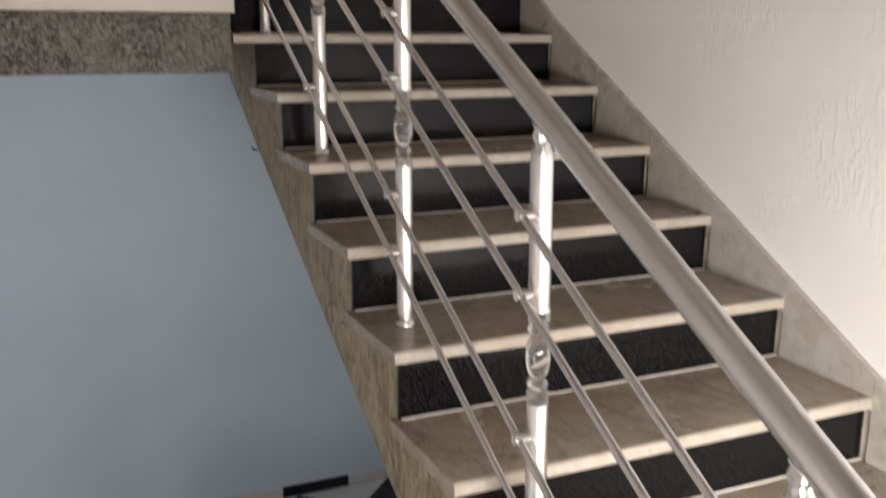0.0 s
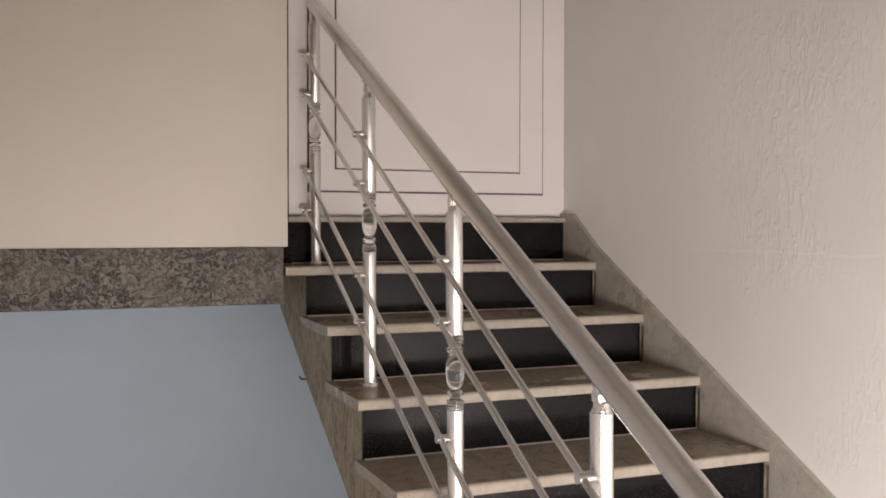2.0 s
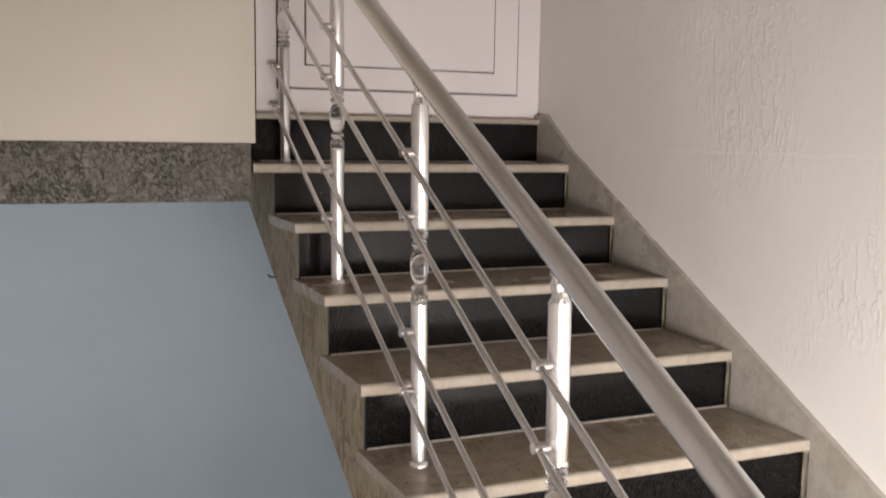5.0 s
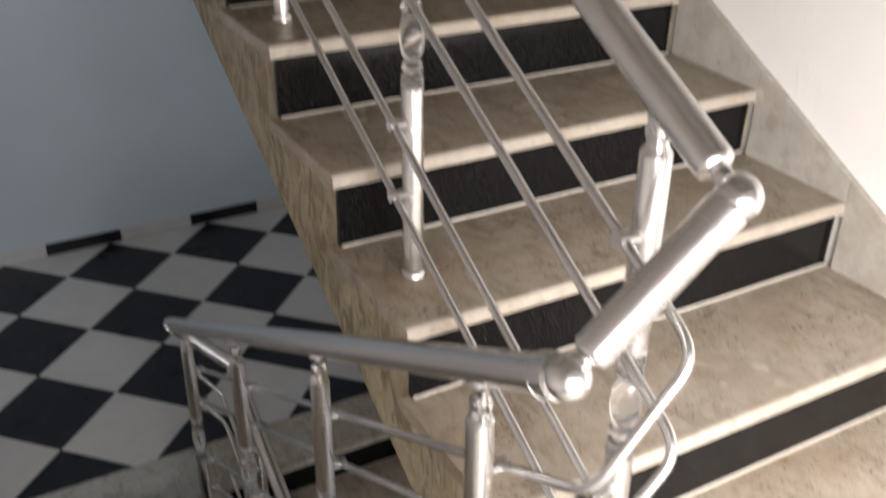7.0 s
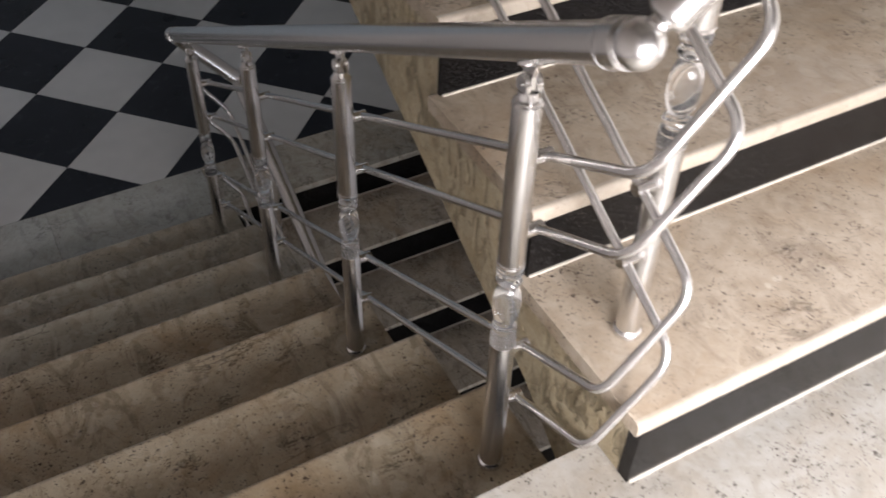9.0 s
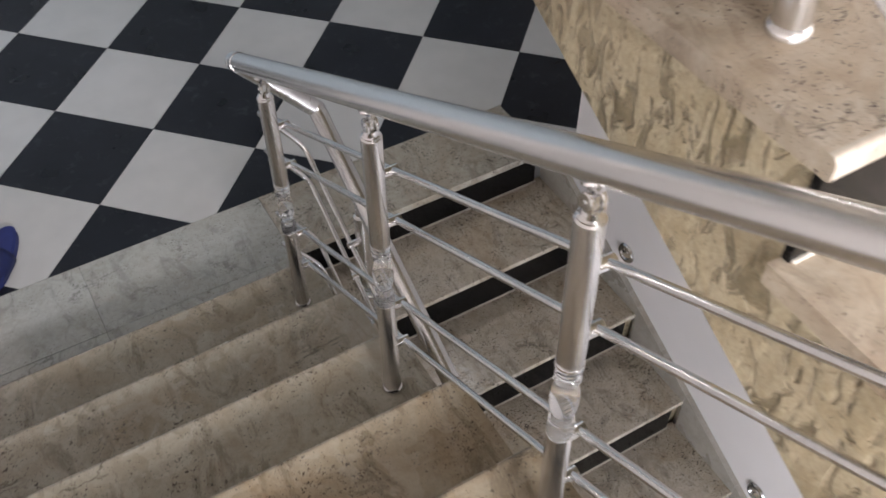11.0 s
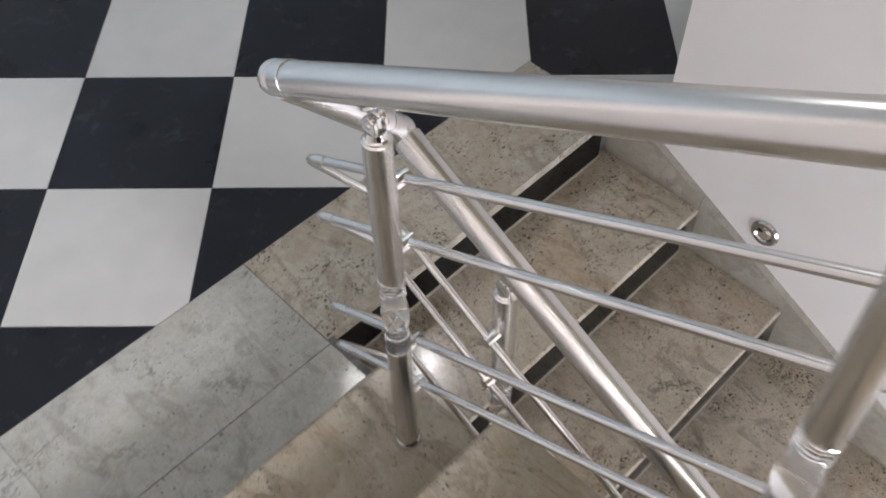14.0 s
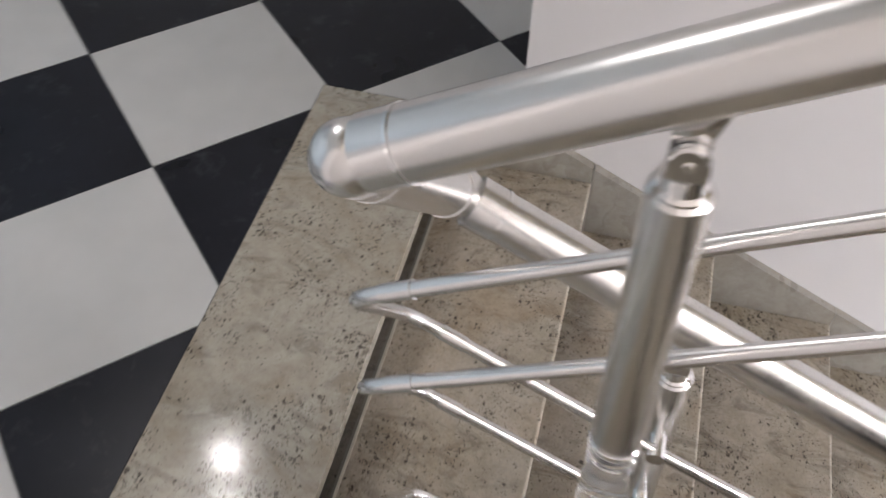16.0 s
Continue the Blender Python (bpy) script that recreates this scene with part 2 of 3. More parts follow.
ALU = material("satin_aluminium", 0.27, 1.0, (0.77, 0.757, 0.742))[0]
DARK_CHROME = material("dark_chrome", 0.22, 1.0, (0.55, 0.545, 0.54))[0]
CHROME = material("chrome", 0.15, 1.0, (0.85, 0.84, 0.83))[0]
DOOR_WHITE = plain("white_door_lacquer", (0.76, 0.71, 0.69), 0.4, 0.0, 0.02, 5)
# dark colour that holds the shade of the door's gap and groove
GROOVE_SHADE = plain("groove_shadow_gap", (0.13, 0.11, 0.10), 0.8)
GROUT = plain("pale_grout", (0.62, 0.58, 0.50), 0.8, 0.0, 0.12, 60)
JOINT = plain("dark_joint", (0.16, 0.155, 0.15), 0.8, 0.0, 0.2, 60)
RUBBER = plain("blue_foam_rubber", (0.010, 0.017, 0.085), 0.5, 0.0, 0.15, 30)
RUBBER_SOLE = plain("blue_insole", (0.016, 0.027, 0.15), 0.6, 0.0, 0.15, 30)
GAP_SHADE = plain("gap_shade", (0.03, 0.026, 0.024), 0.8)
DARK_METAL = plain("dark_metal", (0.03, 0.03, 0.03), 0.4, 0.6)

WHITE_TILE, nt, b = material("white_ceramic", 0.2)
v = coords(nt, (1, 1, 1), True)
col = ramp(nt, noise_tex(nt, v, 9.0, 2, 0.5), [(0.3, (0.535, 0.535, 0.522)), (0.7, (0.58, 0.576, 0.56))])
nt.links.new(col, b.inputs["Base Color"])
nt.links.new(ramp(nt, noise_tex(nt, v, 5.0, 2), [(0.2, (0.28,) * 3), (0.8, (0.285,) * 3)]), b.inputs["Roughness"])
BLACK_TILE, nt, b = material("black_ceramic", 0.2, 0.0, (0.01, 0.01, 0.01), 0.3)
v = coords(nt, (1, 1, 1), True)
scuff = ramp(nt, noise_tex(nt, v, 14.0, 8, 0.72, 0.5), [(0.56, (0, 0, 0)), (0.80, (0.3, 0.3, 0.3))])
col = mix(nt, scuff, ramp(nt, noise_tex(nt, v, 5.0, 5), [(0.3, (0.006, 0.0065, 0.010)), (0.7, (0.013, 0.014, 0.021))]), (0.16, 0.165, 0.18))
nt.links.new(col, b.inputs["Base Color"])
nt.links.new(ramp(nt, noise_tex(nt, v, 5.0, 2), [(0.3, (0.27,) * 3), (0.7, (0.31,) * 3)]), b.inputs["Roughness"])

ACRYLIC, nt, b = material("clear_acrylic", 0.025, 0.0, (1.0, 1.0, 1.0))
b.inputs["Transmission Weight"].default_value = 0.97
b.inputs["IOR"].default_value = 1.47

LAMP_ON, nt, b = material("lit_lamp", 0.4, 0.0, (1, 1, 1))
b.inputs["Emission Color"].default_value = (1, 0.98, 0.94, 1)
b.inputs["Emission Strength"].default_value = 35


# ---- mesh helpers ----
def finish(name, bm, mat, smooth=False):
    bmesh.ops.recalc_face_normals(bm, faces=bm.faces)
    bm.verts.index_update()
    hard = {tuple(sorted(v.index for v in e.verts)) for e in bm.edges if len(e.link_faces) == 2 and e.calc_face_angle(0) > radians(35)} if smooth else ()
    me = bpy.data.meshes.new(name)
    bm.to_mesh(me)
    bm.free()
    me.materials.append(mat)
    if smooth:
        for p in me.polygons:
            p.use_smooth = True
        for e in me.edges:
            e.use_edge_sharp = tuple(sorted(e.vertices)) in hard
    return me


def box_bm(x0, y0, z0, x1, y1, z1, bevel=0.0, seg=1):
    bm = bmesh.new()
    bmesh.ops.create_cube(bm, size=1.0)
    for v in bm.verts:
        v.co = Vector(((x0 + x1) / 2 + v.co.x * (x1 - x0), (y0 + y1) / 2 + v.co.y * (y1 - y0), (z0 + z1) / 2 + v.co.z * (z1 - z0)))
    if bevel:
        bmesh.ops.bevel(bm, geom=bm.edges[:], offset=bevel, segments=seg, affect="EDGES")
    return bm


def prism_bm(poly, a0, a1, axis="x"):
    """Extrudes a flat outline: (y, z) along x, (x, y) along z or (x, z) along y."""
    bm = bmesh.new()

    def at(p, a):
        return {"x": (a, p[0], p[1]), "z": (p[0], p[1], a), "y": (p[0], a, p[1])}[axis]
    lo = [bm.verts.new(at(p, a0)) for p in poly]
    hi = [bm.verts.new(at(p, a1)) for p in poly]
    bm.faces.new(lo)
    bm.faces.new(hi[::-1])
    n = len(poly)
    for i in range(n):
        bm.faces.new((lo[i], lo[(i + 1) % n], hi[(i + 1) % n], hi[i]))
    return bm


def frame_axes(d):
    d = d.normalized()
    up = Vector((0, 0, 1)) if abs(d.z) < 0.9 else Vector((1, 0, 0))
    a = d.cross(up).normalized()
    return a, d.cross(a).normalized()


def tube_bm(points, r, seg=14, caps=True):
    """A round bar along a line of points."""
    bm = bmesh.new()
    pts = [Vector(p) for p in points]
    rings = []
    a, c = frame_axes(pts[1] - pts[0])
    for i, p in enumerate(pts):
        d = (pts[min(i + 1, len(pts) - 1)] - pts[max(i - 1, 0)]).normalized()
        a = (a - d * a.dot(d)).normalized()
        c = d.cross(a)
        rings.append([bm.verts.new(p + (a * math.cos(2 * math.pi * k / seg) + c * math.sin(2 * math.pi * k / seg)) * r) for k in range(seg)])
    for u, w in zip(rings, rings[1:]):
        for k in range(seg):
            bm.faces.new((u[k], u[(k + 1) % seg], w[(k + 1) % seg], w[k]))
    if caps:
        bm.faces.new(rings[0])
        bm.faces.new(rings[-1][::-1])
    return bm


def fillet(points, r, n=7):
    """Rounds the corners of a polyline."""
    pts = [Vector(p) for p in points]
    out = [pts[0]]
    for a, b, c in zip(pts, pts[1:], pts[2:]):
        u, w = (a - b).normalized(), (c - b).normalized()
        k = min(r, (a - b).length * 0.48, (c - b).length * 0.48)
        p, q = b + u * k, b + w * k
        for i in range(n + 1):
            s = i / n
            out.append(p * (1 - s) ** 2 + b * 2 * s * (1 - s) + q * s ** 2)
    out.append(pts[-1])
    return out


def lathe_bm(profile, seg=20):
    """Turns (radius, height) pairs about the z axis."""
    bm = bmesh.new()
    rings = [[bm.verts.new((r * math.cos(2 * math.pi * k / seg), r * math.sin(2 * math.pi * k / seg), z)) for k in range(seg)] for r, z in profile]
    for u, w in zip(rings, rings[1:]):
        for k in range(seg):
            bm.faces.new((u[k], u[(k + 1) % seg], w[(k + 1) % seg], w[k]))
    bm.faces.new(rings[0][::-1])
    bm.faces.new(rings[-1])
    return bm


def ball_bm(p, r):
    bm = bmesh.new()
    bmesh.ops.create_uvsphere(bm, u_segments=24, v_segments=14, radius=r)
    bmesh.ops.translate(bm, verts=bm.verts, vec=Vector(p))
    return bm


def part(name, bm, mat, parent=None, label="", smooth=False):
    """Links a bmesh as one mesh object under a thing or a part."""
    ob = new(name, finish(name, bm, mat, smooth) if isinstance(bm, bmesh.types.BMesh) else bm)
    if parent:
        ob.parent = parent
    if label:
        ob["label"] = label
    return ob


def sharp(ob, deg=40):
    """Keeps hard edges hard on a smooth-shaded mesh."""
    me = ob.data
    bm = bmesh.new()
    bm.from_mesh(me)
    for e in bm.edges:
        if len(e.link_faces) == 2 and e.calc_face_angle(0) > radians(deg):
            e.smooth = False
    bm.to_mesh(me)
    bm.free()
    return ob


def structure(name, bm, mat, label, category):
    return tagged(part(name, bm, mat), label, category, kind="structure")


# ---- the plan ----
RISE, GO, UP_STEPS = 0.17, 0.317, 10          # upper flight, from the landing at z = 0
XU0, XU1 = 0.0, 1.137                         # its treads
RISE2, GO2, DOWN_STEPS = 0.163, 0.299, 8      # middle flight, down to the hall
Y2, Y2_EDGE = 0.0885, 0.094                   # its first nosing line less one going; landing edge
XM0, XM1 = -1.22, 0.002
HALL = -1.373                                 # hall floor
RISE3, GO3, LOW_STEPS = 0.163, 0.319, 10      # lower flight, back under the upper one
Y3, XL0, XL1 = 2.424, 0.045, 1.089
WALL_X, WALL_LOW_X = 1.152, 1.109
STRIP_Y = 2.736                               # granite border of the hall
FAR_Y = 4.826
SLAB0, SLAB1 = 1.406, 1.596
DOOR_Y = 2.815
TOP = 4.35
LOWZ = HALL - RISE3 * LOW_STEPS               # landing below


def up_z(y):
    return RISE + RISE / GO * y               # line over the nosings of the upper flight


def low_z(y):
    return HALL - RISE3 / GO3 * (Y3 - y)


# ---- walls ----
structure("wall_right", box_bm(WALL_X, -1.3, -0.25, 1.35, 3.0, TOP), PLASTER, "white plaster wall with a trowelled upright relief", "wall")
structure("wall_right_lower", prism_bm([(-1.3, LOWZ - 0.1), (2.287, LOWZ - 0.1), (2.287, up_z(2.287) - 0.25), (0.45, up_z(0.45) - 0.25), (0.1, -0.15), (-1.3, -0.15)], WALL_LOW_X, 1.30), SMOOTH, "smooth warm white wall beside the lower flight", "wall")
structure("wall_cream", box_bm(-1.42, 2.55, SLAB1, -0.046, 2.83, TOP), CREAM, "smooth cream wall above the slab edge", "wall")
structure("slab_edge", box_bm(-1.42, 2.545, SLAB0, -0.062, 2.70, SLAB1), ROUGH_SHADED, "grey-brown stone-clad edge of the upper floor slab, shade put into its colour", "beam")
structure("ceiling_hall", prism_bm([(-1.42, 2.70), (-0.062, 2.70), (-0.062, 3.032), (1.30, 3.032), (1.30, 2.15), (2.75, 2.15), (2.75, 5.0), (-2.72, 5.0), (-2.72, 3.45), (-1.42, 3.45)], SLAB0, SLAB1 - 0.01, "z"), CEIL, "white painted hall ceiling", "ceiling")
structure("wall_far", box_bm(-2.72, FAR_Y, HALL - 0.1, 2.75, 5.0, SLAB0), COOL_WALL, "hall wall with cool daylight put into its pale blue colour", "wall")
structure("wall_hall_right", prism_bm([(2.3, HALL - 0.1), (FAR_Y, HALL - 0.1), (FAR_Y, SLAB0), (2.3, SLAB0)], 2.6, 2.75), SMOOTH, "white wall closing the hall", "wall")
structure("wall_hall_near", box_bm(1.30, 2.15, HALL - 0.1, 2.75, 2.287, SLAB0), SMOOTH, "white wall closing the hall", "wall")
structure("wall_left", box_bm(-1.42, -1.3, LOWZ - 0.1, XM0, 3.1, TOP), SMOOTH, "white wall beside the stairs", "wall")
structure("wall_hall_left", box_bm(-1.42, 3.1, HALL - 0.1, -0.972, 3.452, SLAB0), SMOOTH, "white wall end beside the hall", "wall")
structure("baseboard_wall_end", prism_bm([(-1.42, 3.094), (-0.966, 3.094), (-0.966, 3.458), (-1.42, 3.458)], HALL - 0.002, HALL + 0.055, "z"), SMOOTH, "low white plinth at the foot of the wall end", "baseboard")
structure("wall_hall_end", box_bm(-2.90, 3.5, HALL - 0.1, -2.72, 5.0, SLAB1), SMOOTH, "white wall closing the hall", "wall")
structure("wall_hall_return", box_bm(-2.72, 3.45, HALL - 0.1, -1.42, 3.60, SLAB0), SMOOTH, "white wall closing the hall", "wall")
structure("ceiling", box_bm(-1.42, -1.45, TOP, 1.35, 3.0, TOP + 0.15), CEIL, "white painted ceiling over the stairs", "ceiling")
bw = structure("wall_back", prism_bm([(-1.42, LOWZ - 0.1), (1.35, LOWZ - 0.1), (1.35, 0.4), (-1.42, 0.4)], -1.45, -1.3, "y"), SMOOTH, "white wall behind the landing with a window opening", "wall")
for x0, z0, x1, z1 in ((-1.42, 0.4, -0.9, 1.3), (0.6, 0.4, 1.35, 1.3), (-1.42, 1.3, 1.35, TOP)):
    part("wall_panel", box_bm(x0, -1.45, z0, x1, -1.3, z1), SMOOTH, bw)
structure("floor_lower_landing", box_bm(-1.42, -1.45, LOWZ - 0.15, 1.35, 2.4, LOWZ), GRANITE_GREY, "grey granite floor of the landing below", "floor")

# baseboard of cut tiles along the far wall, black and pale by turns
bb = tagged(new("baseboard"), "baseboard of alternating black and pale cut tiles", "baseboard", kind="structure")
bb.location = (0, FAR_Y, HALL)
x_edges = [-2.719, -2.43, -1.992, -1.554, -1.116, -0.679, -0.243, 0.194, 0.628, 1.066, 1.505, 1.94, 2.377, 2.598]
for k, (a, c) in enumerate(zip(x_edges, x_edges[1:])):
    dark = k % 2 == 0
    part("tile", box_bm(a + 0.002, -0.014 if dark else -0.009, 0.001, c - 0.002, -0.001, 0.075, 0.002), BLACK_TILE if dark else WHITE_TILE, bb)

# ---- door at the head of the upper flight ----
door = tagged(new("door_1"), "closed white panelled door at the head of the stairs", "door", kind="structure")
door.location = (0, DOOR_Y, RISE * UP_STEPS)
part("door_frame", box_bm(-0.06, 0.0, 0.0, WALL_X - 0.001, 0.08, 2.25, 0.002), DOOR_WHITE, door)
# dark sheets edge the leaf and panel as painted shade, nothing is recessed
part("shadow_gap", box_bm(0.088, -0.004, 0.088, 1.052, 0.0, 2.16), GROOVE_SHADE, door)
part("door_leaf", box_bm(0.094, -0.012, 0.095, 1.046, -0.0045, 2.155, 0.002), DOOR_WHITE, door)
part("panel_groove", box_bm(0.187, -0.0135, 0.172, 0.945, -0.0125, 2.07), GROOVE_SHADE, door)
part("panel", box_bm(0.192, -0.020, 0.177, 0.940, -0.014, 2.065, 0.003), DOOR_WHITE, door)
# solid dark strip, drawn for the shade between cream wall and frame
part("frame_gap", box_bm(-0.0455, -0.2645, -0.018, -0.0415, -0.24, 2.6), GAP_SHADE, door, "dark strip standing in for the shaded gap beside the frame")
structure("wall_over_door", box_bm(-0.06, DOOR_Y, RISE * UP_STEPS + 2.25, WALL_X, 2.99, TOP), CREAM, "cream wall over the door", "wall")

# ---- upper flight ----
stair = tagged(new("stair_upper"), "upper stair flight with beige granite treads and black risers", "stairs", kind="structure")
prof = [(0.03, 0.0)]
for k in range(1, UP_STEPS + 1):
    y = (k - 1) * GO + 0.03 if k < UP_STEPS else DOOR_Y - 0.02
    prof += [(y, k * RISE - 0.032)] if k == 1 else [(y, (k - 1) * RISE - 0.032), (y, k * RISE - 0.032)]
prof += [(3.03, RISE * UP_STEPS - 0.032), (3.03, SLAB0), (2.96, up_z(2.96) - 0.40), (0.30, up_z(0.30) - 0.40), (0.17, -0.17), (0.03, -0.17)]
part("stringer", prism_bm(prof, 0.02, WALL_X - 0.002), ROUGH, stair, "rough grey-brown stone cladding")


def tread_mesh(name, w, depth, thick, mat, nose=NOSING, r0=0.009):
    """A stone tread with an eased, paler front edge."""
    prof = [(r0 + 0.003, 0.0)]
    for cy, cz, r, a0 in ((r0, -r0, r0, 90), (0.005, 0.005 - thick, 0.005, 180)):
        prof += [(cy + r * math.cos(radians(a0 + 22.5 * i)), cz + r * math.sin(radians(a0 + 22.5 * i))) for i in range(5)]
    prof += [(0.012, -thick), (depth, -thick), (depth, 0.0)]
    me = finish(name, prism_bm(prof, 0, w), mat)
    me.materials.append(nose)
    for p in me.polygons:
        if p.center.y < 0.0125 and abs(p.normal.x) < 0.5:
            p.material_index = 1
    return me


T_UP = tread_mesh("tread", XU1 - XU0, GO + 0.03, 0.03, GRANITE)
R_UP = finish("riser", box_bm(-0.005, 0, 0, XU1 - 0.006 - 0.023, 0.0115, RISE - 0.0335), BLACK_GRANITE)
G_UP = finish("grout_line", box_bm(0, -0.0035, 0, XU1 - 0.023, 0.004, 0.0035), GROUT)
for k in range(1, UP_STEPS):
    y = (k - 1) * GO
    if k < UP_STEPS - 1:
        t = part("tread", T_UP, None, stair)
    else:
        t = part("tread", tread_mesh("tread", XU1 + 0.056, DOOR_Y - 0.02 - y, 0.03, GRANITE), None, stair)
    t.location = (0.003 if k == 1 else XU0 if k < UP_STEPS - 1 else -0.056, y, k * RISE)
for k in range(1, UP_STEPS + 1):
    y = (0.004 if k == 1 else (k - 1) * GO + 0.018) if k < UP_STEPS else DOOR_Y - 0.033
    x0 = 0.023 if k < UP_STEPS else -0.04
    if k < UP_STEPS:
        r = part("riser", R_UP if k > 1 else box_bm(-0.005, 0, 0, XU1 - 0.029, 0.025, RISE - 0.0335), None if k > 1 else BLACK_GRANITE, stair)
    else:
        r = part("riser", box_bm(0, 0, 0, XU1 - 0.006 + 0.04, 0.012, RISE - 0.022), BLACK_GRANITE, stair)
    r.location = (x0, y, (k - 1) * RISE + 0.001)
    g = part("grout_line", G_UP, None, stair)
    g.location = (0.023, y, (k - 1) * RISE + 0.0005)
part("threshold", box_bm(-0.056, DOOR_Y - 0.045, RISE * UP_STEPS - 0.02, XU1, DOOR_Y + 0.02, RISE * UP_STEPS - 0.001, 0.003), NOSING, stair)
# skirting plates up the wall
for k in range(0, UP_STEPS):
    ya, yb = (k - 1) * GO, min(k * GO, DOOR_Y - 0.001)
    if k == 0:
        poly = [(-0.14, 0.001), (0.0, 0.001), (0.0, RISE + 0.055), (-0.03, RISE + 0.04), (-0.14, 0.09)]
    elif k == UP_STEPS - 1:
        poly = [(ya + 0.001, k * RISE - 0.04), (yb, k * RISE - 0.04), (yb, RISE * 10 + 0.016), (yb - 0.09, RISE * 10 + 0.016), (ya + 0.001, up_z(ya) + 0.055)]
    else:
        poly = [(ya + 0.001, k * RISE - 0.04), (yb - 0.001, k * RISE - 0.04), (yb - 0.001, up_z(yb) + 0.055), (ya + 0.001, up_z(ya) + 0.055)]
    part("skirting_plate", prism_bm(poly, XU1 - 0.004, WALL_X - 0.001), SKIRTING, stair, "pale beige granite skirting")

# ---- landing ----
landing = tagged(new("floor_landing"), "half landing of pale beige granite slabs", "landing", kind="structure")
part("slab", box_bm(-1.24, -1.3, -0.17, WALL_X - 0.002, 0.05, -0.032), ROUGH, landing, "stone-clad slab edge")
for x0, x1, y0, y1 in ((-1.219, -0.601, -1.298, -0.602), (-0.599, 0.30, -1.298, -0.602), (0.302, 1.132, -1.298, -0.602), (-1.219, -0.601, -0.6, Y2_EDGE)):
    part("floor_slab", box_bm(x0, y0, -0.03, x1, y1, 0.0, 0.0008), PALE, landing)
part("floor_slab", prism_bm([(-0.599, -0.6), (1.132, -0.6), (1.132, 0.028), (0.021, 0.028), (0.021, Y2_EDGE), (-0.599, Y2_EDGE)], -0.03, 0.0, "z"), PALE, landing)

# ---- middle flight ----
stair2 = tagged(new("stair_middle"), "middle stair flight of worn beige granite treads going down to the hall", "stairs", kind="structure")


def z2(k):
    return -k * RISE2


prof = []
for k in range(1, DOWN_STEPS):
    yk = (Y2 if k > 1 else Y2_EDGE) + (k - 1) * GO2 - 0.024
    prof += [(yk, z2(k - 1) - 0.034), (yk, z2(k) - 0.034)]
ye = Y2 + 7 * GO2 - 0.02
prof += [(ye, z2(7) - 0.034), (ye, HALL - 0.17), (ye - 0.25, HALL - 0.17), (-0.2, -0.45), (-0.2, -0.175), (Y2_EDGE - 0.024, -0.175)]
part("stair_body", prism_bm(prof[1:], XM0 + 0.002, XM1 - 0.012), ROUGH, stair2, "rough stone-clad side")
T_MID, T_MID_DULL = (tread_mesh("tread", XM1 - XM0 - 0.004, GO2 + 0.035, 0.03, g, g, 0.015) for g in (GRANITE_WARM_SHADE, GRANITE_DULL))
R_MID = finish("riser", box_bm(0, 0, 0, XM1 - XM0 - 0.02, 0.012, RISE2 - 0.034), BLACK_GRANITE)
R_MID_LAST = finish("riser", box_bm(0, 0, 0, XM1 - XM0 - 0.02, 0.012, z2(7) - HALL - 0.034), BLACK_GRANITE)
for k in range(1, DOWN_STEPS):
    t = part("tread", T_MID if k < 5 else T_MID_DULL, None, stair2)
    t.matrix_basis = pose(XM1, Y2 + k * GO2, z2(k), 0, 0, 180)
for k in range(1, DOWN_STEPS + 1):
    r = part("riser", R_MID if k < DOWN_STEPS else R_MID_LAST, None, stair2)
    zb = z2(k) if k < DOWN_STEPS else HALL
    r.location = (XM0 + 0.004, (Y2 if k > 1 else Y2_EDGE) + (k - 1) * GO2 - 0.02, zb + 0.001)

# ---- lower flight ----
stair3 = tagged(new("stair_lower"), "lower stair flight with beige granite treads and black risers", "stairs", kind="structure")
prof = [(Y3 + 0.35, HALL - 0.034)]
for k in range(1, LOW_STEPS + 1):
    y = Y3 - (k - 1) * GO3 + 0.03
    prof += [(y, HALL - (k - 1) * RISE3 - 0.034), (y, HALL - k * RISE3 - 0.034)]
prof += [(Y3 - LOW_STEPS * GO3, LOWZ - 0.034), (Y3 - LOW_STEPS * GO3, LOWZ - 0.1), (Y3 + 0.35, LOWZ - 0.1)]
part("stair_body", prism_bm(prof, XL0 + 0.014, WALL_LOW_X - 0.001), ROUGH, stair3, "rough stone-clad side")
T_LOW = tread_mesh("tread", XL1 - XL0, GO3 + 0.02, 0.02, GRANITE_LOW, GRANITE_LOW, 0.007)
R_LOW = finish("riser", box_bm(0, 0, 0, XL1 - XL0 - 0.05, 0.012, RISE3 - 0.024), BLACK_GRANITE)
G_LOW = finish("grout_line", box_bm(0, -0.005, 0, XL1 - XL0 - 0.045, 0.004, 0.004), GROUT)
